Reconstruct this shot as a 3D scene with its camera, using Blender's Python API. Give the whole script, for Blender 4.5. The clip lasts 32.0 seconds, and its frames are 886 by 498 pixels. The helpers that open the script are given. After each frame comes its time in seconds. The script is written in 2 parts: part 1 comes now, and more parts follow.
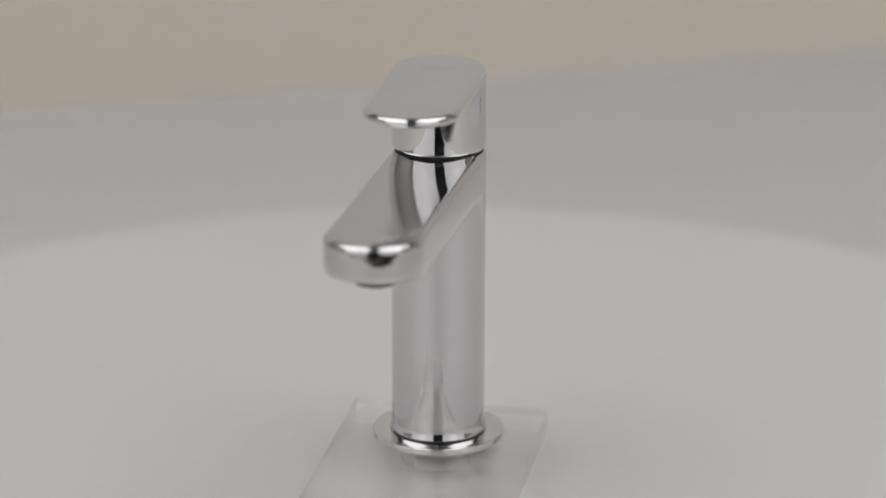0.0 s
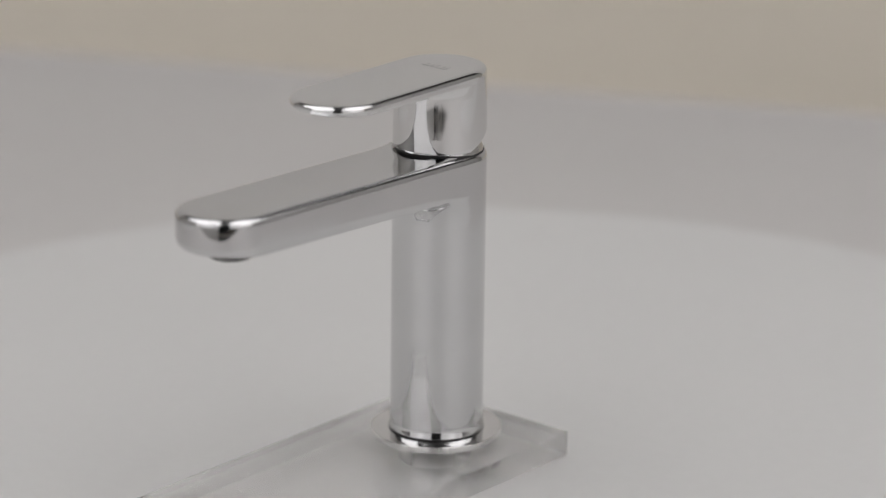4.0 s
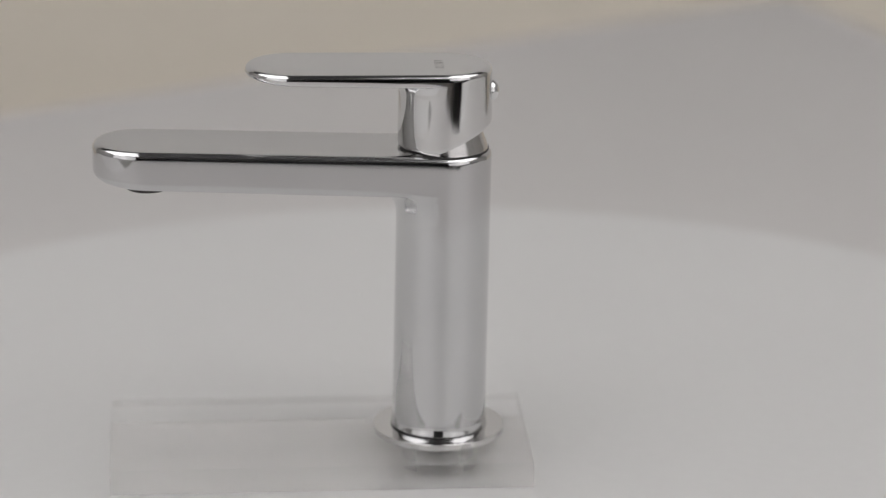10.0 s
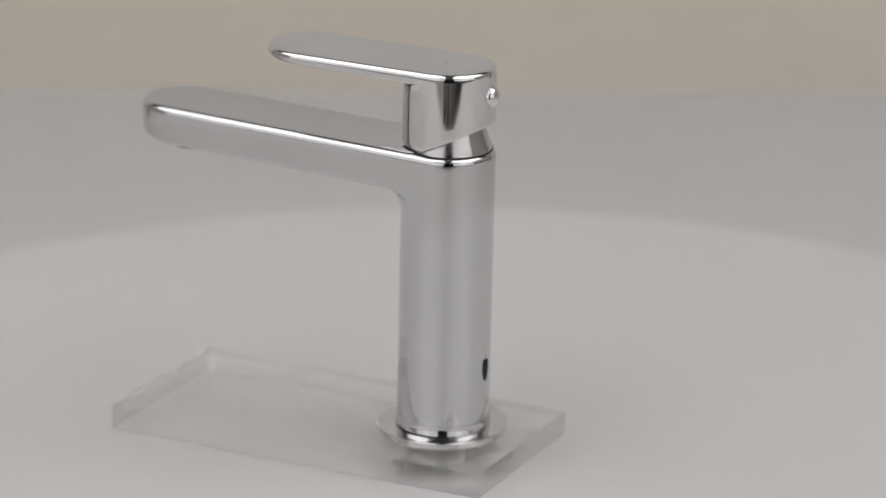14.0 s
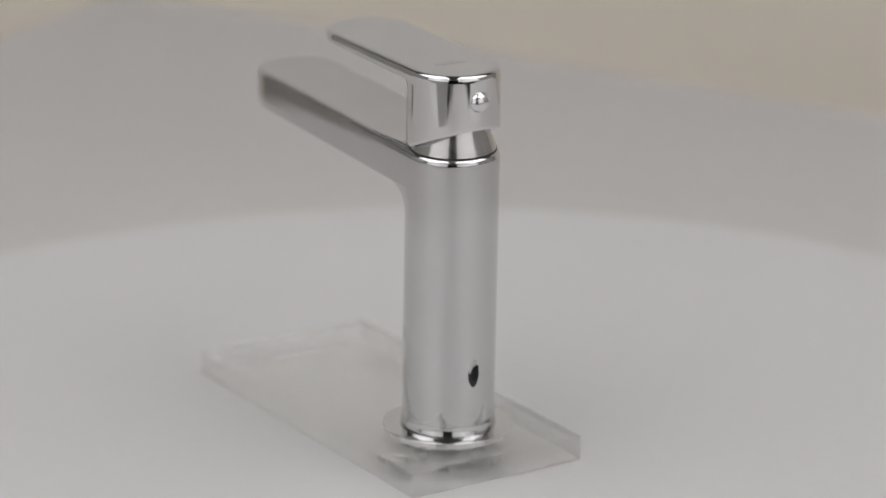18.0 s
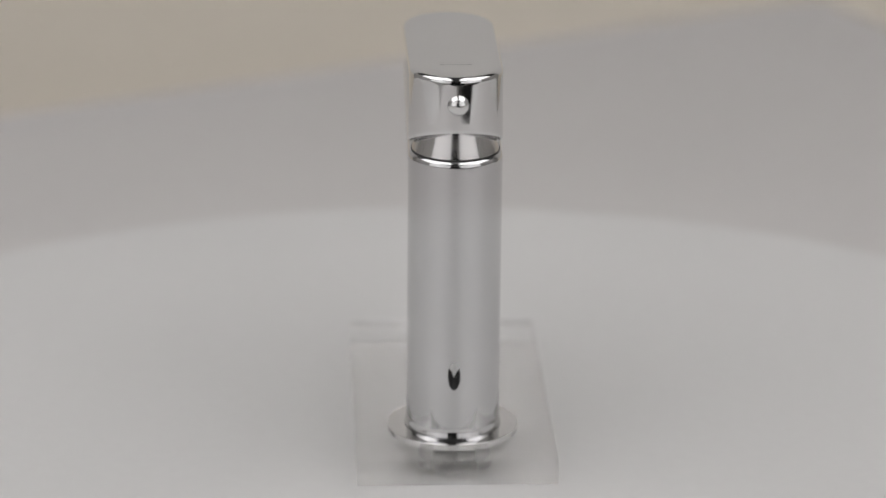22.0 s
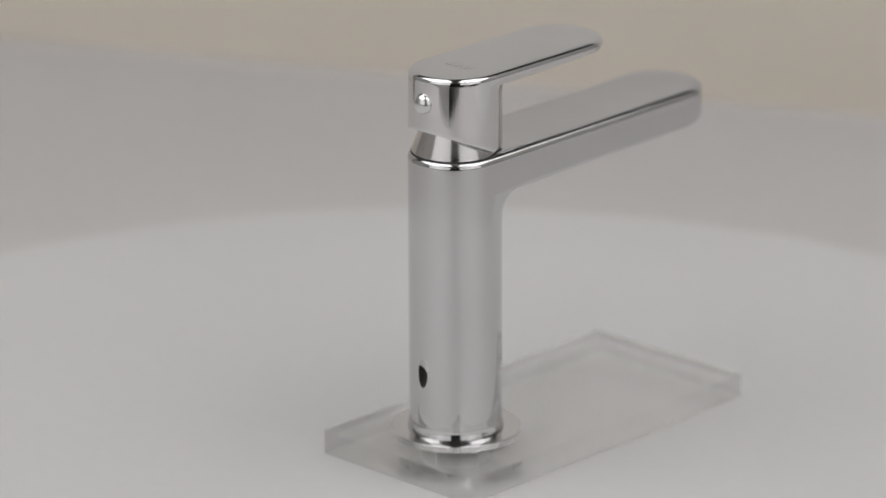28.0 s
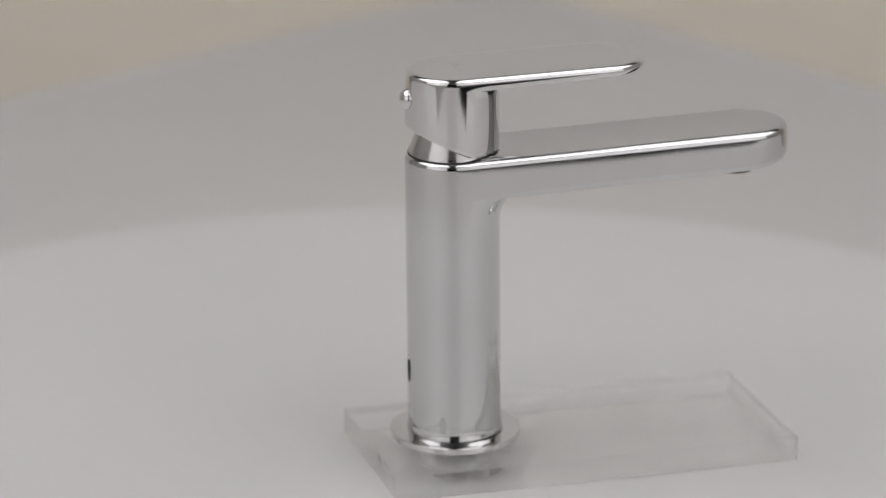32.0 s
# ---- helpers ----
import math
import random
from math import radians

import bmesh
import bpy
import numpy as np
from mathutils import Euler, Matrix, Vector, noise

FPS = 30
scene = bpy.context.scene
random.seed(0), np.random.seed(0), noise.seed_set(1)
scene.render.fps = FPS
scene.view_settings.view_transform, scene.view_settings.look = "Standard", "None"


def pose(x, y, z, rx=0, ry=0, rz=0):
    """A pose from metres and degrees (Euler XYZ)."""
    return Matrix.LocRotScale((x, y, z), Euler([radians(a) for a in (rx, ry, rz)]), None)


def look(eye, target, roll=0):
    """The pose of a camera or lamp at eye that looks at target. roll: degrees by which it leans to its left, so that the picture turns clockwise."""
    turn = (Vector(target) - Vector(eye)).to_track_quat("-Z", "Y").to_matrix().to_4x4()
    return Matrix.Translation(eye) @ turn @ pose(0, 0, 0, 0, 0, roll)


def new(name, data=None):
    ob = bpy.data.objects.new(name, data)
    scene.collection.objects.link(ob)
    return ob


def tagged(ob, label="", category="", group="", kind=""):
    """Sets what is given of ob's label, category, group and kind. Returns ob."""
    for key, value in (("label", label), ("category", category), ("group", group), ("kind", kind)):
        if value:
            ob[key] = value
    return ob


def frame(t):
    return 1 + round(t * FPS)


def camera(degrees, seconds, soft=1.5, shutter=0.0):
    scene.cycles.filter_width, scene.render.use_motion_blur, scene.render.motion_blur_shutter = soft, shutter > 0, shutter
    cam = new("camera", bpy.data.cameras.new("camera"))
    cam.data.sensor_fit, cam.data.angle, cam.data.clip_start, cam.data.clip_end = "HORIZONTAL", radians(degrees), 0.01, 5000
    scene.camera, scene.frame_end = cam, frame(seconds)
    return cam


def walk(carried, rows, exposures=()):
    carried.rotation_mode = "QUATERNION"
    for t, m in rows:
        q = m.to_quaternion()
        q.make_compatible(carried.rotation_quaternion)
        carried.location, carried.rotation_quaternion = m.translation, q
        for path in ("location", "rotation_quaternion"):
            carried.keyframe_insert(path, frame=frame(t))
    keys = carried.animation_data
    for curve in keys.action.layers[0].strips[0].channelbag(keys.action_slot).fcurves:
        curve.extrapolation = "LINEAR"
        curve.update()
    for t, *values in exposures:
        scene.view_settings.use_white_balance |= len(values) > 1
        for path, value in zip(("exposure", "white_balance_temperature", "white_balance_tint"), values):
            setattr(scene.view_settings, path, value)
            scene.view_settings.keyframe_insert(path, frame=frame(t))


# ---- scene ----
# clear plastic and polished chrome need many mirror bounces
scene.cycles.max_bounces, scene.cycles.glossy_bounces, scene.cycles.transmission_bounces = 24, 20, 20
scene.cycles.caustics_reflective = scene.cycles.caustics_refractive = True
cam = camera(12.69, 32.0, soft=1.5)
# long lens on a tripod: it stands still, focused on the tap's column
cam.data.dof.use_dof, cam.data.dof.focus_distance, cam.data.dof.aperture_fstop = True, 1.58, 5.0
EYE = (0.0, -1.52614, 0.59841)
AIM = Vector((math.sin(radians(-0.0586)) * math.cos(radians(18.436)), math.cos(radians(18.436)), -math.sin(radians(18.436))))
STAND = look(EYE, Vector(EYE) + AIM, 0.28)
walk(cam, [(0.0, STAND), (32.0, STAND)], [(0.0, 0.0, 6400, 13.0), (32.0, 0.0, 6400, 13.0)])


def turned(t):
    """The turntable's turn at t seconds: a steady clockwise turn."""
    return Matrix.Rotation(radians(258.75 - 7.609 * t), 4, "Z")


# ---- light: a dim studio with two softboxes and a ceiling panel ----
world = bpy.data.worlds.new("world")
scene.world = world
world.use_nodes = True
world.node_tree.nodes["Background"].inputs[0].default_value = (0.8, 0.85, 1.0, 1)
world.node_tree.nodes["Background"].inputs[1].default_value = 0.1
GLOW_SIDE, GLOW_TOP = 0.4, 1.47


# ---- materials ----
def material(name, colour, rough=0.5, metal=0.0, grain=0.0, scale=60.0, bump=0.0, rough_var=0.0, stain=0.0, stain_scale=3.0, **more):
    """A principled surface with two scales of variation: stains and grain."""
    m = bpy.data.materials.new(name)
    m.use_nodes = True
    nt = m.node_tree
    b = nt.nodes["Principled BSDF"]
    b.inputs["Base Color"].default_value = (*colour, 1)
    b.inputs["Roughness"].default_value = rough
    b.inputs["Metallic"].default_value = metal
    for key, value in more.items():
        b.inputs[key.replace("_", " ")].default_value = value
    co = nt.nodes.new("ShaderNodeTexCoord")

    def fractal(s, detail=4.0):
        n = nt.nodes.new("ShaderNodeTexNoise")
        n.inputs["Scale"].default_value, n.inputs["Detail"].default_value = s, detail
        nt.links.new(co.outputs["Object"], n.inputs["Vector"])
        return n.outputs["Fac"]

    def ranged(src, lo, hi):
        r = nt.nodes.new("ShaderNodeMapRange")
        r.inputs["From Min"].default_value, r.inputs["From Max"].default_value = 0.3, 0.7
        r.inputs["To Min"].default_value, r.inputs["To Max"].default_value = lo, hi
        nt.links.new(src, r.inputs["Value"])
        return r.outputs["Result"]

    if grain or stain:
        f = nt.nodes.new("ShaderNodeMath")
        f.operation = "MULTIPLY"
        nt.links.new(ranged(fractal(scale), 1 - grain, 1 + grain), f.inputs[0])
        nt.links.new(ranged(fractal(stain_scale), 1 - stain, 1 + stain), f.inputs[1])
        v = nt.nodes.new("ShaderNodeVectorMath")
        v.operation = "SCALE"
        v.inputs[0].default_value = colour
        nt.links.new(f.outputs[0], v.inputs["Scale"])
        nt.links.new(v.outputs[0], b.inputs["Base Color"])
    if rough_var:
        nt.links.new(ranged(fractal(scale * 0.5), max(0.0, rough - rough_var), rough + rough_var), b.inputs["Roughness"])
    if bump:
        bp = nt.nodes.new("ShaderNodeBump")
        bp.inputs["Strength"].default_value, bp.inputs["Distance"].default_value = 1.0, bump
        nt.links.new(fractal(scale * 1.7), bp.inputs["Height"])
        nt.links.new(bp.outputs[0], b.inputs["Normal"])
    return m


def glowing(name, colour, strength):
    m = bpy.data.materials.new(name)
    m.use_nodes = True
    b = m.node_tree.nodes["Principled BSDF"]
    b.inputs["Base Color"].default_value = (0.8, 0.8, 0.8, 1)
    b.inputs["Emission Color"].default_value = (*colour, 1)
    b.inputs["Emission Strength"].default_value = strength
    return m


def hot_spot(m, centre, reach, strength):
    """A softbox glows most where its lamp sits behind the cloth."""
    nt = m.node_tree
    b = nt.nodes["Principled BSDF"]
    co, gap, fall = nt.nodes.new("ShaderNodeTexCoord"), nt.nodes.new("ShaderNodeVectorMath"), nt.nodes.new("ShaderNodeMapRange")
    gap.operation, gap.inputs[1].default_value = "DISTANCE", centre
    fall.interpolation_type = "SMOOTHSTEP"
    fall.inputs["From Min"].default_value, fall.inputs["From Max"].default_value = 0.1, reach
    fall.inputs["To Min"].default_value, fall.inputs["To Max"].default_value = strength, b.inputs["Emission Strength"].default_value
    nt.links.new(co.outputs["Object"], gap.inputs[0])
    nt.links.new(gap.outputs["Value"], fall.inputs["Value"])
    nt.links.new(fall.outputs["Result"], b.inputs["Emission Strength"])
    return m


CHROME = material("chrome", (0.74, 0.74, 0.74), 0.05, 1.0, rough_var=0.02, scale=40, stain=0.02, stain_scale=25)
CHROME_BODY = material("chrome_body", (0.655, 0.655, 0.66), 0.09, 1.0, rough_var=0.025, scale=40, stain=0.025, stain_scale=25)
CHROME_DULL = material("chrome_dull", (0.62, 0.61, 0.605), 0.17, 1.0, rough_var=0.03, scale=60, stain=0.03, stain_scale=30)
CAP_SATIN = material("cap_satin", (0.78, 0.78, 0.78), 0.17, 1.0, rough_var=0.04, scale=80)
CHROME_FLANGE = material("chrome_flange", (0.74, 0.735, 0.73), 0.09, 1.0, rough_var=0.03, scale=80, stain=0.03, stain_scale=30)
DARK_METAL = material("dark_metal", (0.05, 0.048, 0.045), 0.35, 0.9, grain=0.2, scale=400, bump=0.0001)
GASKET_GREY = material("gasket_grey", (0.40, 0.395, 0.39), 0.5, grain=0.04, scale=200)
# white plastic of the nut; also the highlight painted into the recess
NUT_AND_GLINT = material("nut_and_glint", (0.88, 0.88, 0.88), 0.3, grain=0.03, scale=200)
# black rubber; also the shade painted into the recess and lever gap
RUBBER_AND_SHADE = material("rubber", (0.02, 0.02, 0.02), 0.6, grain=0.15, scale=300)
ETCH = material("etch", (0.725, 0.72, 0.72), 0.07, 1.0, grain=0.1, scale=500)


def faint(m, share):
    """Lets a share of the light straight through a clear plastic."""
    nt = m.node_tree
    see, mix = nt.nodes.new("ShaderNodeBsdfTransparent"), nt.nodes.new("ShaderNodeMixShader")
    mix.inputs[0].default_value = share
    nt.links.new(nt.nodes["Principled BSDF"].outputs[0], mix.inputs[1])
    nt.links.new(see.outputs[0], mix.inputs[2])
    nt.links.new(mix.outputs[0], nt.nodes["Material Output"].inputs["Surface"])
    return m


ACRYLIC = material("acrylic", (0.997, 0.995, 0.993), 0.0, Transmission_Weight=1.0, IOR=1.49)
SAWN_GLASS = material("sawn_glass", (0.995, 0.993, 0.99), 0.04, Transmission_Weight=1.0, IOR=1.49, scale=180, bump=0.00006)
CLEAR_SIDE = material("acrylic_side", (0.995, 0.993, 0.99), 0.0, Transmission_Weight=1.0, IOR=1.49)
CLEAR_UNDER = material("acrylic_under", (0.995, 0.993, 0.99), 0.0, Transmission_Weight=1.0, IOR=1.49)
faint(ACRYLIC, 0.66)
faint(CLEAR_SIDE, 0.42)
faint(SAWN_GLASS, 0.36)
faint(CLEAR_UNDER, 0.6)
DRILLED = material("drilled_wall", (0.995, 0.993, 0.99), 0.0, Transmission_Weight=1.0, IOR=1.49)
faint(DRILLED, 0.2)
DISC_WHITE = material("disc_white", (0.614, 0.61, 0.597), 0.45, grain=0.01, scale=150, stain=0.012, stain_scale=5, bump=0.00003)
BOARD_WHITE = material("board_white", (0.555, 0.539, 0.525), 0.5, grain=0.012, scale=120, stain=0.015, stain_scale=4, bump=0.00003)
WALL = material("wall_paint", (0.80, 0.785, 0.76), 0.85, grain=0.015, scale=60, stain=0.02, stain_scale=0.8, bump=0.0004)
# unseen side walls, greyed so the chrome's edges mirror something darker
WALL_SIDE = material("side_wall_darkened", (0.47, 0.462, 0.448), 0.85, grain=0.02, scale=60, stain=0.03, stain_scale=0.8, bump=0.0004)
DADO = material("dado_paint", (0.87, 0.81, 0.71), 0.8, grain=0.015, scale=60, stain=0.02, stain_scale=0.8, bump=0.0004)
CEILING = material("ceiling_paint", (0.12, 0.12, 0.122), 0.9, grain=0.01, scale=50, stain=0.02, stain_scale=1)
FLOOR = material("floor_carpet", (0.74, 0.71, 0.66), 0.95, grain=0.12, scale=180, stain=0.05, stain_scale=1.5, bump=0.001)
CURTAIN = material("curtain_cloth", (0.03, 0.03, 0.031), 0.9, grain=0.15, scale=300, stain=0.1, stain_scale=2)
BLACK = material("black_plastic", (0.015, 0.015, 0.016), 0.45, grain=0.1, scale=200)
BASE_GREY = material("base_grey", (0.55, 0.55, 0.54), 0.5, grain=0.03, scale=80, stain=0.03)
GLOW = hot_spot(glowing("softbox_glow", (1.0, 0.985, 0.96), GLOW_SIDE), (0, 0, 0.3), 0.5, 0.75)
PANEL_GLOW = glowing("panel_glow", (1.0, 0.99, 0.97), GLOW_TOP)


# ---- mesh helpers ----
def part(name, bm, mat, parent, label=""):
    me = bpy.data.meshes.new(name)
    bm.to_mesh(me)
    bm.free()
    for x in mat if isinstance(mat, (list, tuple)) else [mat]:
        me.materials.append(x)
    ob = new(name, me)
    ob.parent = parent
    return tagged(ob, label)


def smooth(bm, degrees=35):
    bm.normal_update()
    for f in bm.faces:
        f.smooth = True
    for e in bm.edges:
        if len(e.link_faces) == 2 and e.calc_face_angle(0) > radians(degrees):
            e.smooth = False
    return bm


def loft(rings, cap_start=True, cap_end=True, degrees=35):
    """Skins closed rings of equal length; the caps are flat."""
    bm = bmesh.new()
    vs = [[bm.verts.new(p) for p in ring] for ring in rings]
    n = len(rings[0])
    for a, b in zip(vs, vs[1:]):
        for i in range(n):
            j = (i + 1) % n
            bm.faces.new((a[i], a[j], b[j], b[i]))
    caps = []
    if cap_start:
        caps.append(bm.faces.new(vs[0][::-1]))
    if cap_end:
        caps.append(bm.faces.new(vs[-1]))
    bmesh.ops.remove_doubles(bm, verts=bm.verts, dist=1e-7)
    bmesh.ops.recalc_face_normals(bm, faces=bm.faces)
    smooth(bm, degrees)
    for f in bm.faces:
        if len(f.verts) > 8:
            f.smooth = False
            for e in f.edges:
                e.smooth = False
    return bm


def circle(r, z, n=128, cx=0.0, cy=0.0):
    return [Vector((cx + r * math.cos(2 * math.pi * i / n), cy + r * math.sin(2 * math.pi * i / n), z)) for i in range(n)]


def turned_shape(profile, n=128, cap_start=True, cap_end=True, degrees=35):
    """A body of revolution from (radius, height) pairs."""
    return loft([circle(r, z, n) for r, z in profile], cap_start, cap_end, degrees)


def box(sx, sy, sz, at=(0, 0, 0), bevel=0.0, segments=2):
    bm = bmesh.new()
    bmesh.ops.create_cube(bm, size=1.0)
    bmesh.ops.scale(bm, vec=(sx, sy, sz), verts=bm.verts)
    if bevel:
        bmesh.ops.bevel(bm, geom=bm.edges[:], offset=bevel, segments=segments, affect="EDGES", profile=0.5)
    bmesh.ops.translate(bm, vec=at, verts=bm.verts)
    return smooth(bm, 50)


def rod(a, b, r, n=16, r2=None):
    """A round bar from a to b."""
    a, b = Vector(a), Vector(b)
    turn = (b - a).to_track_quat("Z", "Y").to_matrix().to_4x4()
    h = (b - a).length
    bm = turned_shape([(r, 0), (r2 or r, h)], n)
    bm.transform(Matrix.Translation(a) @ turn)
    return bm


# ---- the room ----
def structure(name, bm, mat, label):
    ob = part(name, bm, mat, None)
    return tagged(ob, label, kind="structure")


ROOM = (-2.6, 2.6, -3.4, 1.75, -0.75, 1.95)


def room():
    x0, x1, y0, y1, z0, z1 = ROOM
    w, d, h = x1 - x0, y1 - y0, z1 - z0
    cx, cy, cz = (x0 + x1) / 2, (y0 + y1) / 2, (z0 + z1) / 2
    structure("floor", box(w + 0.2, d + 0.2, 0.1, (cx, cy, z0 - 0.05)), FLOOR, "plain beige carpet floor of a studio")
    structure("ceiling", box(w + 0.2, d + 0.2, 0.1, (cx, cy, z1 + 0.05)), CEILING, "dark grey painted ceiling of a studio")
    structure("wall_north", box(w + 0.2, 0.1, h, (cx, y1 + 0.05, cz)), WALL, "plain pale grey painted wall behind the turntable")
    structure("wall_panel", box(w, 0.012, 0.8, (cx, y1 - 0.006, z0 + 0.4), 0.002), DADO, "plain beige panel along the foot of the wall")
    structure("wall_south", box(w + 0.2, 0.1, h, (cx, y0 - 0.05, cz)), WALL, "plain pale grey painted wall")
    # both side walls stay out of view; their grey only darkens reflections
    structure("wall_east", box(0.1, d, h, (x1 + 0.05, cy, cz)), WALL_SIDE, "unseen side wall, greyed to darken reflections in the chrome")
    structure("wall_west", box(0.1, d, h, (x0 - 0.05, cy, cz)), WALL_SIDE, "unseen side wall, greyed to darken reflections in the chrome")


def added_blind():
    """An unseen dark blind behind the lens, added for the mirrored dark gap."""
    thing = new("added_blind")
    part("blind", box(2.7, 0.004, 2.1, (-0.05, -3.36, 0.44)), CURTAIN, thing)
    part("roller", rod((-1.4, -3.36, 1.5), (1.3, -3.36, 1.5), 0.025), BLACK, thing)
    part("bottom_bar", box(2.7, 0.014, 0.02, (-0.05, -3.36, -0.62), 0.003), BLACK, thing)
    for x in (-1.41, 1.31):
        part("bracket", box(0.012, 0.07, 0.06, (x, -3.37, 1.5), 0.002), BLACK, thing)
    tagged(thing, "unseen dark blind, added as the dark gap mirrored in the chrome", "blind")


def added_mat():
    """An unseen black mat under the tripod, added to darken the chrome's reflections."""
    thing = new("added_mat")
    part("mat", box(3.6, 2.45, 0.006, (0.5, -2.05, ROOM[4] + 0.0035), 0.002), RUBBER_AND_SHADE, thing)
    tagged(thing, "unseen black mat, added to darken reflections in the chrome", "mat")


def softbox(x, y, turn, size=(2.1, 1.85), mid=0.88):
    thing = new("softbox")
    w, h = size
    part("diffuser", box(w, 0.01, h, (0, 0.005, mid), 0.003), GLOW, thing, "glowing white cloth front")
    edge = bmesh.new()
    ring = [[(-w / 2 - e, yy, mid - h / 2 - e), (w / 2 + e, yy, mid - h / 2 - e), (w / 2 + e, yy, mid + h / 2 + e), (-w / 2 - e, yy, mid + h / 2 + e)]
            for e, yy in ((0.002, 0.03), (0.012, 0.03), (0.012, -0.03), (-0.45, -0.42))]
    vs = [[edge.verts.new(p) for p in r] for r in ring]
    for a, b in zip(vs, vs[1:]):
        for i in range(4):
            edge.faces.new((a[i], a[(i + 1) % 4], b[(i + 1) % 4], b[i]))
    edge.faces.new(vs[-1])
    bmesh.ops.recalc_face_normals(edge, faces=edge.faces)
    part("housing", edge, BLACK, thing, "black cloth housing")
    part("pole", rod((0, -0.47, -0.6), (0, -0.47, mid), 0.014), BLACK, thing)
    for k in range(3):
        a = 2 * math.pi * k / 3 + 0.5
        part("leg", rod((0, -0.47, -0.35), (0.45 * math.cos(a), -0.47 + 0.45 * math.sin(a), -0.742), 0.01), BLACK, thing)
    thing.matrix_world = pose(x, y, 0, 0, 0, turn)
    return tagged(thing, "black softbox lamp with a glowing white front on a stand", "softbox", "softboxes beside the turntable")


def added_reflector(x, y, turn, width):
    """An unseen white board on two feet, added to lighten the chrome's reflections."""
    thing = new("added_reflector")
    part("foam_board", box(width, 0.012, 0.72, (0, 0, 0.38), 0.002), DISC_WHITE, thing)
    for px in (-width * 0.35, width * 0.35):
        part("foot", box(0.04, 0.26, 0.02, (px, 0, 0.0105), 0.004), BLACK, thing)
    thing.matrix_world = pose(x, y, ROOM[4], 0, 0, turn)
    return tagged(thing, "unseen white board, added to lighten reflections in the chrome", "reflector", "reflector boards below the softboxes")


def ceiling_panel(x, y):
    thing = new("ceiling_light")
    w, d = 2.3, 2.2
    part("diffuser", box(w, d, 0.02, (0, 0, -0.012)), PANEL_GLOW, thing, "glowing white diffuser")
    for sx, sy, px, py in ((w + 0.06, 0.03, 0, d / 2 + 0.015), (w + 0.06, 0.03, 0, -d / 2 - 0.015), (0.03, d, w / 2 + 0.015, 0), (0.03, d, -w / 2 - 0.015, 0)):
        part("frame", box(sx, sy, 0.03, (px, py, -0.015), 0.003), BASE_GREY, thing)
    thing.matrix_world = pose(x, y, ROOM[5] - 0.001)
    return tagged(thing, "flat white ceiling light panel with a grey frame", "ceiling light", "ceiling lights")


def added_pole(x, y):
    """An unseen pole on three feet, added for a thin mirrored dark line."""
    thing = new("added_pole")
    part("pole", rod((0, 0, 0.1), (0, 0, 2.3), 0.007), BLACK, thing)
    part("clamp", rod((0, 0, 1.1), (0, 0, 1.16), 0.014), BLACK, thing)
    for k in range(3):
        a = 2 * math.pi * k / 3
        part("leg", rod((0, 0, 0.35), (0.2 * math.cos(a), 0.2 * math.sin(a), 0.008), 0.006), BLACK, thing)
    thing.matrix_world = pose(x, y, ROOM[4])
    return tagged(thing, "unseen slim black pole, added for thin lines in the chrome", "light stand", "light stands beside the turntable")


def tripod():
    """The stand under the lens, seen only as a dark streak in the chrome."""
    thing = new("tripod")
    ex, ey, ez = EYE
    y = ey - 0.16
    part("centre_column", rod((0, y, -0.25), (0, y, ez - 0.13), 0.016), BLACK, thing)
    part("pan_head", box(0.07, 0.09, 0.06, (0, y, ez - 0.105), 0.012), BLACK, thing)
    spider = turned_shape([(0.04, 0.2), (0.045, 0.21), (0.045, 0.26), (0.03, 0.275)], 32)
    spider.transform(Matrix.Translation((0, y, 0)))
    part("leg_mount", spider, BLACK, thing)
    part("lens_body", box(0.14, 0.075, 0.1, (0, y - 0.005, ez - 0.02), 0.012), BLACK, thing, "black camera body on the head")
    for k in range(3):
        a = math.pi / 2 + 2 * math.pi * k / 3 + 0.35
        part("leg", rod((0.03 * math.cos(a), y + 0.03 * math.sin(a), 0.24), (0.36 * math.cos(a), y + 0.36 * math.sin(a), -0.737), 0.012, r2=0.009), BLACK, thing)
    tagged(thing, "black tripod standing on the floor below the lens", "tripod")


room()
added_blind()
added_mat()
softbox(-1.29, -1.655, -38)
softbox(1.29, -1.655, 38)
added_reflector(-1.21, -0.92, -41, 2.1)
added_reflector(1.87, 0.09, 58, 1.3)
ceiling_panel(-1.38, -0.4)
ceiling_panel(1.38, -0.4)
added_pole(1.45, -0.12)
added_pole(-1.45, 0.2)
tripod()


# ---- table and turntable ----
TABLE_TOP = -0.085


def table():
    """A wide white table that carries the turntable; unseen, added for the chrome's reflections."""
    thing = new("table")
    part("tabletop", box(2.7, 1.1, 0.03, (0, -0.15, TABLE_TOP - 0.015), 0.004), DISC_WHITE, thing)
    for x in (-1.27, 1.27):
        for y in (-0.62, 0.32):
            part("leg", box(0.05, 0.05, TABLE_TOP - 0.03 - ROOM[4], (x, y, (TABLE_TOP - 0.03 + ROOM[4]) / 2), 0.004), BASE_GREY, thing)
    tagged(thing, "wide white table added under the turntable for the chrome to mirror", "table")


table()


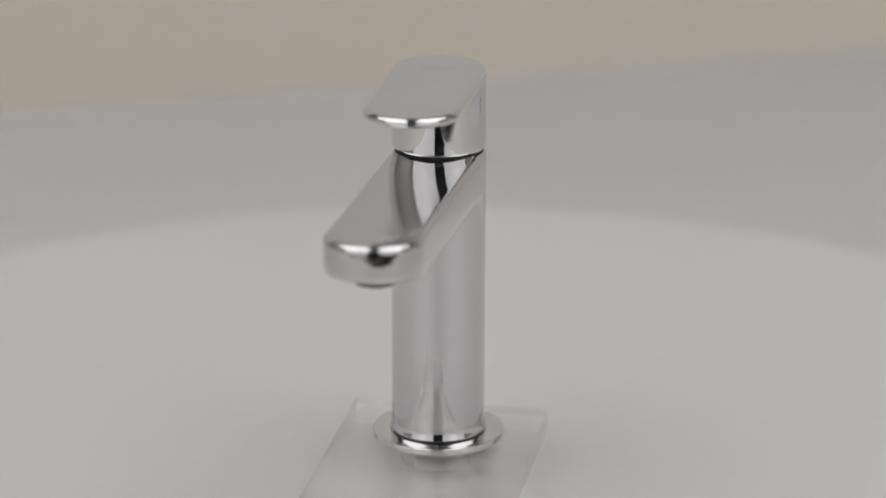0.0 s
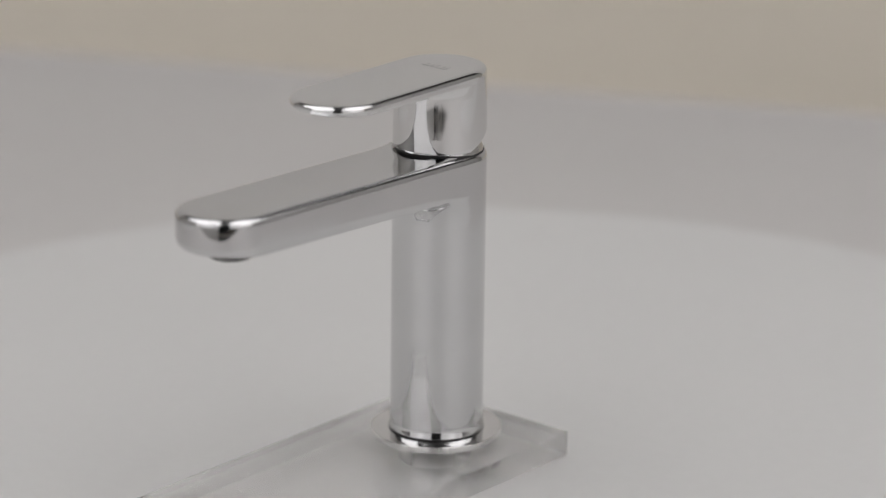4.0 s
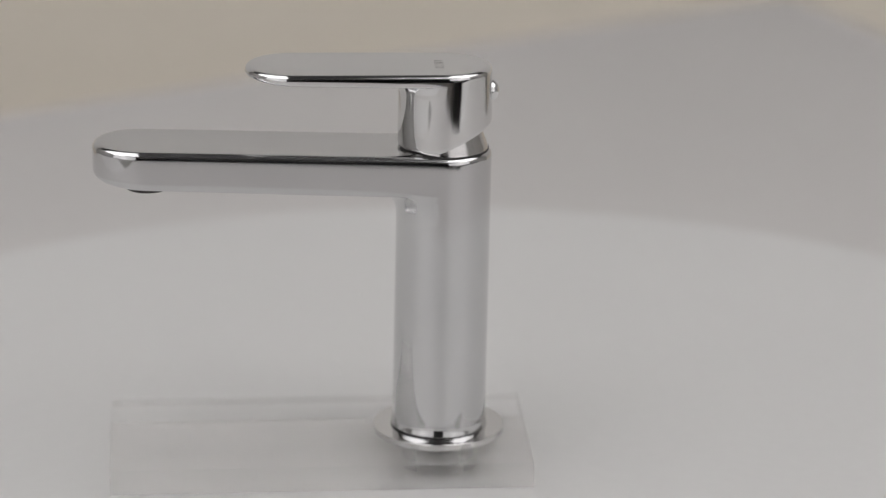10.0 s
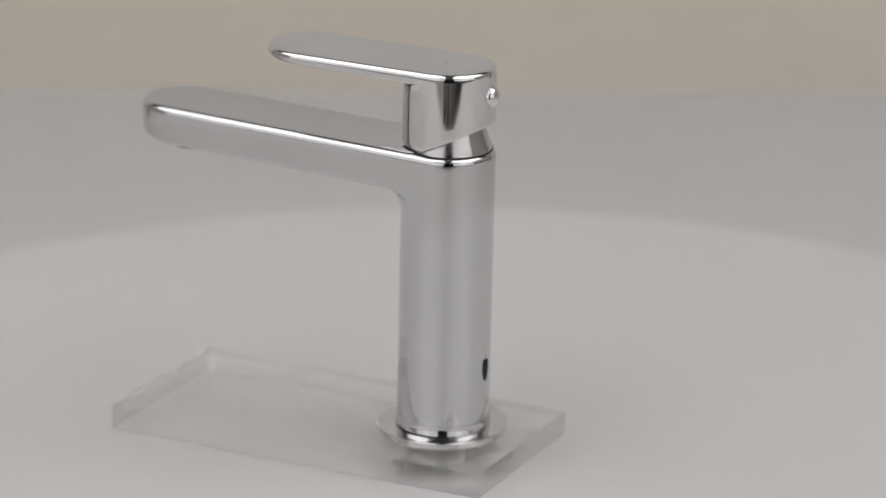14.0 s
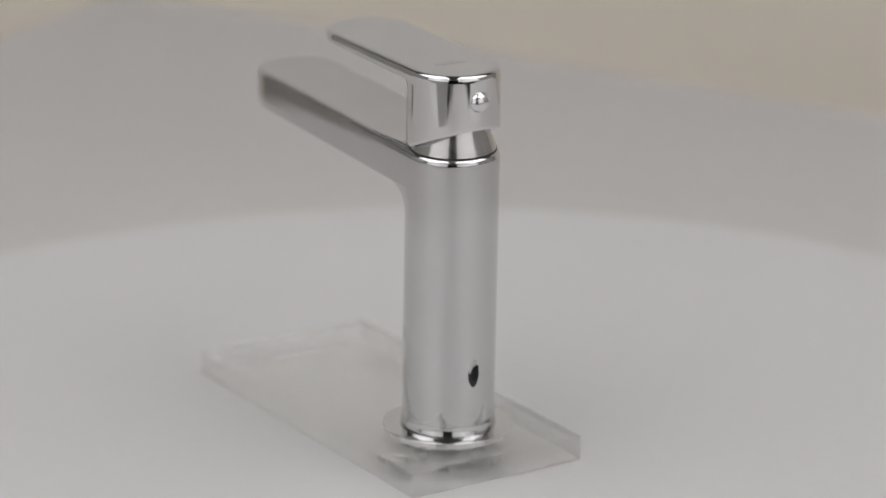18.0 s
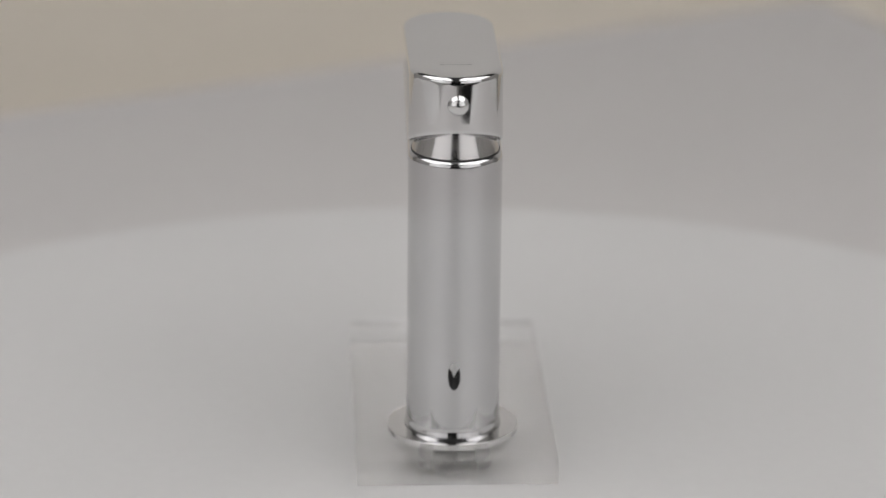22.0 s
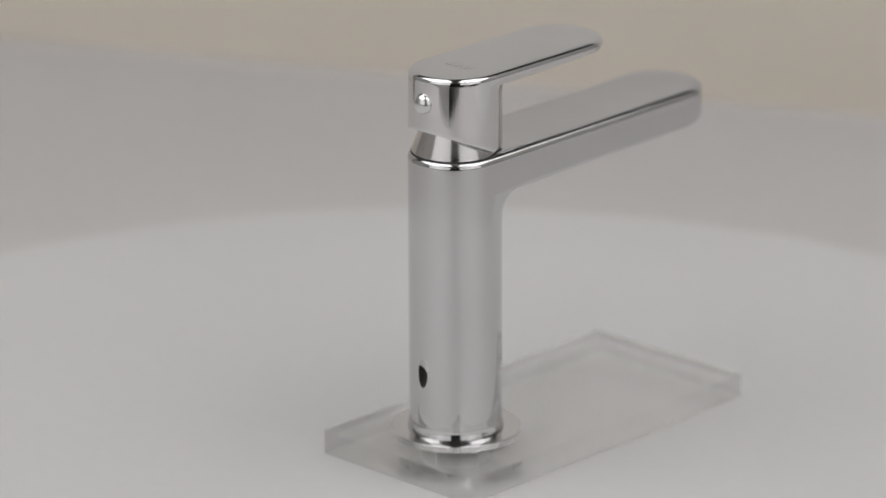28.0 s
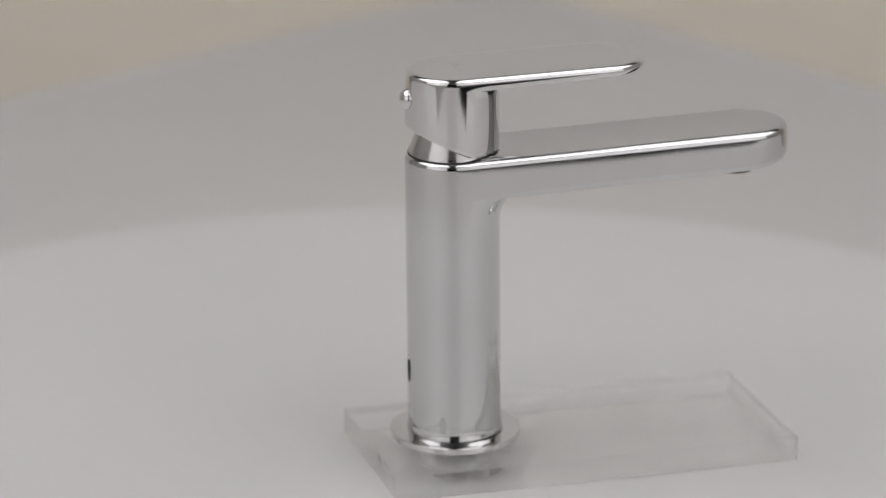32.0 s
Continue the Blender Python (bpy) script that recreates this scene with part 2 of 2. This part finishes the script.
def turntable():
    base = new("turntable_base")
    part("drum", turned_shape([(0.245, TABLE_TOP), (0.25, TABLE_TOP + 0.003), (0.25, -0.045), (0.24, -0.04), (0.21, -0.036)], 64), BASE_GREY, base)
    part("plate", turned_shape([(0.19, -0.037), (0.2, -0.036), (0.2, -0.0235), (0.19, -0.0225)], 64), BASE_GREY, base)
    tagged(base, "low grey turntable base under the square board", "turntable")
    board = new("square_board")
    s = 0.556
    bm = box(2 * s, 2 * s, 0.018, (0, 0, -0.0132), 0.003)
    bm.transform(Matrix.Rotation(radians(27.4), 4, "Z"))
    part("board", bm, BOARD_WHITE, board)
    tagged(board, "square off-white board turning on its base", "board")
    disc = new("round_disc")
    part("disc", turned_shape([(0.332, -0.004), (0.3342, -0.0035), (0.3348, -0.002), (0.3342, -0.0006), (0.3325, 0.0)], 192), DISC_WHITE, disc)
    tagged(disc, "round matt white disc lying on the square board", "disc")
    return board, disc


BOARD, DISC = turntable()


# ---- acrylic stand ----
SLAB_TOP = 0.0107


def slab():
    """A clear acrylic plate with a drilled hole, polished faces and sawn ends."""
    thing = new("acrylic_stand")
    x0, x1, w, t, hole = -0.0363, 0.134, 0.0406, SLAB_TOP - 0.0004, 0.0150
    bm = bmesh.new()
    c, n = 0.00012, 96

    def outline(inset):
        # walks round the plate in step with the hole's circle
        ring = []
        for i in range(n):
            a = 2 * math.pi * i / n
            dx, dy = math.cos(a), math.sin(a)
            k = min(((x1 - inset) if dx > 0 else -(x0 + inset)) / max(abs(dx), 1e-9), (w - inset) / max(abs(dy), 1e-9))
            ring.append(Vector((dx * k, dy * k, 0)))
        for cx, cy in ((x1 - inset, w - inset), (x0 + inset, w - inset), (x0 + inset, -w + inset), (x1 - inset, -w + inset)):
            i = min(range(n), key=lambda q: (ring[q] - Vector((cx, cy, 0))).length)
            ring[i] = Vector((cx, cy, 0))
        return ring

    rings = [(circle(hole, 0, n), 0.0), (outline(c), 0.0), (outline(0), c), (outline(0), t - c), (outline(c), t), (circle(hole, 0, n), t)]
    vs = [[bm.verts.new((p.x, p.y, z)) for p in ring] for ring, z in rings]
    vs.append(vs[0])
    for a, b in zip(vs, vs[1:]):
        for i in range(n):
            j = (i + 1) % n
            bm.faces.new((a[i], a[j], b[j], b[i]))
    bmesh.ops.recalc_face_normals(bm, faces=bm.faces)
    bm.normal_update()
    for f in bm.faces:
        if abs(f.normal.x) > 0.9 and f.calc_center_median().xy.length > hole + 0.004:
            f.material_index = 1
        elif abs(f.normal.z) < 0.5:
            f.material_index = 4 if f.calc_center_median().xy.length < hole + 0.001 else 2
        elif f.normal.z < 0:
            f.material_index = 3
    plate = part("plate", bm, [ACRYLIC, SAWN_GLASS, CLEAR_SIDE, CLEAR_UNDER, DRILLED], thing)
    plate.visible_shadow = False
    tagged(thing, "clear acrylic plate with sawn ends under the tap", "stand")
    return thing


SLAB = slab()


# ---- tap ----
R = 0.019
Z0 = SLAB_TOP


def outline_pair(tip, n=224, half=R):
    """The column's circle and the outline of a lever or spout with a round end, point by point."""
    ring, far = [], []
    straight = tip - half
    for i in range(n):
        a = 2 * math.pi * i / n
        c = Vector((R * math.cos(a), R * math.sin(a), 0))
        ring.append(c)
        if math.cos(a) <= 1e-9:
            far.append(c.copy())
            continue
        # even steps along the straight side, then round the end
        side = 1 if math.sin(a) >= 0 else -1
        q = math.asin(min(1.0, abs(math.sin(a)))) / (math.pi / 2)
        run, arc = straight, half * math.pi / 2
        s = (1 - q)
        s = s ** 1.15 * (run + arc)
        if s <= run:
            far.append(Vector((s, side * half, 0)))
        else:
            b = (s - run) / half
            far.append(Vector((straight + half * math.sin(b), side * half * math.cos(b), 0)))
    return ring, far


def flow(ring, far, d_of, z_of):
    out = []
    for c, f in zip(ring, far):
        length = (f - c).length
        d, z = d_of(length), None
        p = c + (f - c) * (d / length if length > 1e-9 else 0.0)
        out.append(Vector((p.x, p.y, z_of(p, length))))
    return out


def inset(far, by, tip):
    """The outline drawn in by a small amount."""
    out = []
    straight = tip - R
    for p, d in zip(far, by if isinstance(by, list) else [by] * len(far)):
        base = Vector((min(max(p.x, 0.0), straight), 0, 0))
        v = Vector((p.x, p.y, 0)) - base
        out.append(base + v * (1 - d / max(v.length, 1e-9)))
    return out


def tap_body():
    tip, LOW = 0.1409, 0.1163
    ring, far = outline_pair(tip)
    under = lambda x: LOW + (x - R) * 0.019
    over = lambda x: 0.1322 + max(0.0, x - 0.0) * 0.012
    rings = [[Vector((p.x * k, p.y * k, z)) for p in ring] for k, z in [(0.93, 0.0144), (1.024, 0.0144), (1.0345, 0.0145), (1.0330, 0.0147), (1.0185, 0.0158), (1.0030, 0.0172), (1.0, 0.0177), (1.0, 0.0182), (1.0, 0.03), (1.0, 0.06), (1.0, 0.09), (1.0, 0.1030)]]
    rf, re = 0.0125, 0.004

    def scaled(length):
        return min(1.0, length / (rf + re + 1e-6))

    # fillet under the spout
    for k in range(1, 10):
        a = math.pi / 2 * k / 9
        rings.append(flow(ring, far, lambda L: rf * scaled(L) * (1 - math.cos(a)), lambda p, L: (LOW - rf) + rf * math.sin(a) + (under(p.x) - LOW if p.x > R else 0.0)))
    for k in range(1, 10):
        s = k / 10
        rings.append(flow(ring, far, lambda L: rf * scaled(L) + (L - (rf + re) * scaled(L)) * s, lambda p, L: LOW + (under(p.x) - LOW if p.x > R else 0.0)))
    for k in range(0, 10):
        b = math.pi / 2 * k / 9
        rings.append(flow(ring, far, lambda L: L - re * scaled(L) * (1 - math.sin(b)), lambda p, L: LOW + re * (1 - math.cos(b)) + (under(p.x) - LOW if p.x > R else 0.0)))
    rt = [0.0029] * len(far)
    side = lambda p: LOW + re + (under(p.x) - LOW if p.x > R else 0.0)
    rings.append([Vector((p.x, p.y, 0.5 * max(over(p.x) - q, side(p)) + 0.5 * side(p))) for p, q in zip(far, rt)])
    for k in range(0, 10):
        b = math.pi / 2 * k / 9
        drawn = inset(far, [q * (1 - math.cos(b)) for q in rt], tip)
        rings.append([Vector((p.x, p.y, over(p.x) - q * (1 - math.sin(b)))) for p, q in zip(drawn, rt)])
    # the top is a shallow trough along the spout
    edge = inset(far, rt, tip)
    neck = [p * (0.0160 / R) for p in ring]
    for k in range(1, 25):
        q = (k / 24) ** 0.8
        row = []
        for e, c in zip(edge, neck):
            p = e.lerp(c, q)
            w = 1 - min(1.0, (p - Vector((min(max(p.x, 0.0), tip - R), 0, 0))).length / (R - 0.0029)) ** 2
            on = min(1.0, max(0.0, (p.x + 0.002) / 0.014))
            # and it sweeps up to the neck
            r = Vector((p.x, p.y)).length
            sweep = (max(0.0, 1 - (r - 0.0195) / 0.011) ** 2 if r > 0.0195 else (r - 0.0160) / 0.0035) * 0.0011 * on * on
            row.append(Vector((p.x, p.y, over(p.x) + sweep - 0.0006 * w * on * on * (3 - 2 * on))))
        rings.append(row)
    bm = loft(rings)
    bm.transform(Matrix.Translation((0, 0, -Z0)))
    return bm


def cut_recess(ob):
    """Hollows the small oval recess low on the back of the column."""
    bm = bmesh.new()
    bmesh.ops.create_uvsphere(bm, u_segments=64, v_segments=64, radius=1.0)
    bmesh.ops.scale(bm, vec=(0.0045, 0.0027, 0.0064), verts=bm.verts)
    bmesh.ops.translate(bm, vec=(-0.0205, 0, 0.0412 - Z0), verts=bm.verts)
    for f in bm.faces:
        f.smooth = True
        # pale wedge paints the highlight at the top, black paints the hollow's shade
        c = f.calc_center_median()
        f.material_index = 1 if c.z + Z0 > 0.0398 and abs(c.y) < (c.z + Z0 - 0.0398) * 0.45 else 0
    me = bpy.data.meshes.new("cutter")
    bm.to_mesh(me)
    bm.free()
    me.materials.append(RUBBER_AND_SHADE)
    me.materials.append(NUT_AND_GLINT)
    cutter = new("cutter", me)
    mod = ob.modifiers.new("recess", "BOOLEAN")
    mod.operation, mod.solver, mod.object, mod.material_mode = "DIFFERENCE", "EXACT", cutter, "TRANSFER"
    cut = bpy.data.meshes.new_from_object(ob.evaluated_get(bpy.context.evaluated_depsgraph_get()))
    ob.modifiers.clear()
    bm = bmesh.new()
    bm.from_mesh(cut)
    for e in bm.edges:
        if len(e.link_faces) == 2 and e.calc_face_angle(0) > radians(28):
            e.smooth = False
    bm.to_mesh(cut)
    bm.free()
    ob.data = cut
    bpy.data.objects.remove(cutter)


def tap_handle():
    tip = 0.0805
    ring, far = outline_pair(tip)
    top = lambda x: 0.1665 - x * 0.004
    thick = lambda x: 0.0050 - 0.0012 * max(0.0, (x - R)) / (tip - R)
    cut = lambda x: 0.1342 + max(0.0, (0.0030 - x)) / 0.0220 * 0.0097 - max(0.0, x - 0.0040) / 0.015 * 0.0005
    rings = [[Vector((p.x * k, p.y * k, cut(p.x) + dz)) for p in ring] for k, dz in ((0.88, 0.0008), (0.955, 0.0), (0.985, 0.0001), (0.997, 0.0006), (1.0, 0.0015))]
    low = 0.1560
    for s in (0.25, 0.5, 0.75, 1.0):
        rings.append([Vector((p.x, p.y, (cut(p.x) + 0.0015) * (1 - s) + low * s)) for p in ring])
    rf, re = 0.0030, 0.0020
    scaled = lambda L: min(1.0, L / (rf + re + 1e-6))
    base = lambda x: top(x) - thick(x)
    for k in range(1, 9):
        a = math.pi / 2 * k / 8
        rings.append(flow(ring, far, lambda L: rf * scaled(L) * (1 - math.cos(a)), lambda p, L: low + (base(max(p.x, 0.0)) - low) * math.sin(a)))
    for k in range(1, 9):
        s = k / 9
        rings.append(flow(ring, far, lambda L: rf * scaled(L) + (L - (rf + re) * scaled(L)) * s, lambda p, L: base(max(p.x, 0.0))))
    for k in range(0, 7):
        b = math.pi / 2 * k / 6
        rings.append(flow(ring, far, lambda L: L - re * scaled(L) * (1 - math.sin(b)), lambda p, L: base(max(p.x, 0.0)) + re * (1 - math.cos(b))))
    rt = 0.0021
    for k in range(0, 8):
        b = math.pi / 2 * k / 7
        rings.append([Vector((p.x, p.y, top(p.x) - rt + rt * math.sin(b))) for p in inset(far, rt * (1 - math.cos(b)), tip)])
    # the wall draws in slightly towards the top
    for ring_up in rings:
        for p in ring_up:
            k = max(0.0, (p.z - 0.139) / 0.0275) * (0.00025 + 0.0004 * min(1.0, max(0.0, -p.x / R)))
            spine = Vector((min(max(p.x, 0.0), tip - R), 0, p.z))
            v = p - spine
            if v.length > 0.012:
                p -= v.normalized() * k
    bm = loft(rings)
    bm.transform(Matrix.Translation((0, 0, -Z0)))
    return bm, top


def tap():
    thing = new("basin_tap")
    # the flange lies flat on the plate; the column leans a little on it
    flat = pose(0, 0, 0.0001, 0.25, -0.93, 0).to_3x3().inverted().to_4x4()
    flange = part("base_flange", turned_shape([(0.0060, 0.0005), (0.0262, 0.0005), (0.0266, 0.0006), (0.0267, 0.0008), (0.0267, 0.0010), (0.0267, 0.0026), (0.0267, 0.0028), (0.0267, 0.0030), (0.0266, 0.0032), (0.0264, 0.0033), (0.0262, 0.0033), (0.0260, 0.0033), (0.0180, 0.0033), (0.0162, 0.0033)], 128, False, False), CHROME_FLANGE, thing, "polished chrome base flange")
    flange.matrix_basis = Matrix.Translation((0, 0, 0.00015)) @ flat
    # thin black ring draws the dark line where column meets flange
    contact_line = part("contact_ring", turned_shape([(0.0170, 0.0031), (0.0193, 0.0031), (0.0193, 0.0040), (0.0170, 0.0040)], 96), RUBBER_AND_SHADE, thing, "thin black ring under the column")
    gasket = part("gasket", turned_shape([(0.0146, -0.00006), (0.0250, -0.00006), (0.0250, 0.0007), (0.0146, 0.0007)], 64, False, False), GASKET_GREY, thing, "thin grey gasket under the flange")
    shank = part("shank", turned_shape([(0.0060, 0.0004), (0.0146, 0.0004), (0.0144, -0.0006), (0.0112, -0.0046), (0.0104, -0.0050), (0.0030, -0.0050)], 64, False, False), CHROME, thing, "tapered metal shank inside the plate")
    nut = part("nut", turned_shape([(0.0030, -0.0058), (0.0082, -0.0058), (0.0084, -0.0061), (0.0084, -0.0085), (0.0080, -0.0088), (0.0030, -0.0088)], 6, False, False), NUT_AND_GLINT, thing, "white plastic nut inside the plate")
    thread = [(0.0030, -0.0100)]
    for k in range(7):
        thread += [(0.0030, -0.0099 + 0.001 * k), (0.0036, -0.0094 + 0.001 * k)]
    stud = part("stud", turned_shape(thread, 24), DARK_METAL, thing, "dark threaded stud inside the plate")
    for ob in (contact_line, gasket, shank, nut, stud):
        ob.matrix_basis = flange.matrix_basis.copy()
    body = part("body", tap_body(), CHROME_BODY, thing, "polished chrome column with a long flat spout")
    cut_recess(body)
    bm, top = tap_handle()
    handle = part("handle", bm, CHROME, thing, "polished chrome lever handle")
    # the lever is turned slightly on its column
    handle.matrix_basis = pose(0, 0, 0, 0, 0, 1.58)
    cap = turned_shape([(0.0043 * math.cos(a), 0.0033 * math.sin(a)) for a in np.linspace(-0.5, math.pi / 2 - 0.003, 28)], 48)
    cap.transform(Matrix.Translation((-0.0182, 0, 0.1555 - Z0)) @ Matrix.Rotation(radians(-90), 4, "Y"))
    part("screw_cap", cap, CAP_SATIN, handle, "domed satin chrome screw cap")
    for k, wdt in enumerate((0.0022, 0.0026, 0.0016, 0.0024, 0.0020)):
        bar = box(0.0036, wdt * 0.95, 0.00006, (0.003, 0.0052 - 0.0026 * k, top(0.003) - Z0 + 0.00002))
        part("engraving", bar, ETCH, handle, "small etched mark")
    part("collar", turned_shape([(0.0170, 0.1290 - Z0), (0.0176, 0.1298 - Z0), (0.0176, 0.1326 - Z0), (0.0173, 0.1336 - Z0), (0.0157, 0.1376 - Z0), (0.0141, 0.1416 - Z0), (0.0130, 0.1450 - Z0), (0.0128, 0.151 - Z0)], 128), CHROME_DULL, thing, "tapered chrome collar under the lever")
    # a black ring stands in for the shade in the open gap
    gap = [[Vector((p.x, p.y, z + up * 0.0018 * max(0.0, p.x / R))) for p in circle(r, 0, 96)] for r, z, up in ((0.0178, 0.1296 - Z0, 0), (0.0178, 0.1325 - Z0, 1), (0.0165, 0.1325 - Z0, 1))]
    part("gap_ring", loft(gap), RUBBER_AND_SHADE, thing, "black ring painting the shade in the gap under the lever")
    aer = part("aerator", turned_shape([(0.0088, 0.1225 - Z0), (0.0088, 0.1145 - Z0), (0.0084, 0.1140 - Z0), (0.0074, 0.1140 - Z0), (0.0072, 0.1160 - Z0)], 64), DARK_METAL, thing, "black round aerator under the spout end")
    aer.location = (0.1190, 0, 0)
    tagged(thing, "polished chrome single-lever basin tap with a long flat spout", "tap")
    return thing


TAP = tap()


# ---- the turning things ----
def motions():
    rest = {
        BOARD: Matrix(),
        DISC: Matrix(),
        SLAB: pose(0.0032, -0.0034, 0.0004, 0, 0, 1.23),
        TAP: Matrix.Translation((0.0030, -0.0027, SLAB_TOP)) @ pose(0, 0, 0, 0.25, -0.93, 0),
    }
    for thing, m in rest.items():
        walk(thing, [(k * 0.5, turned(k * 0.5) @ m) for k in range(65)])


motions()
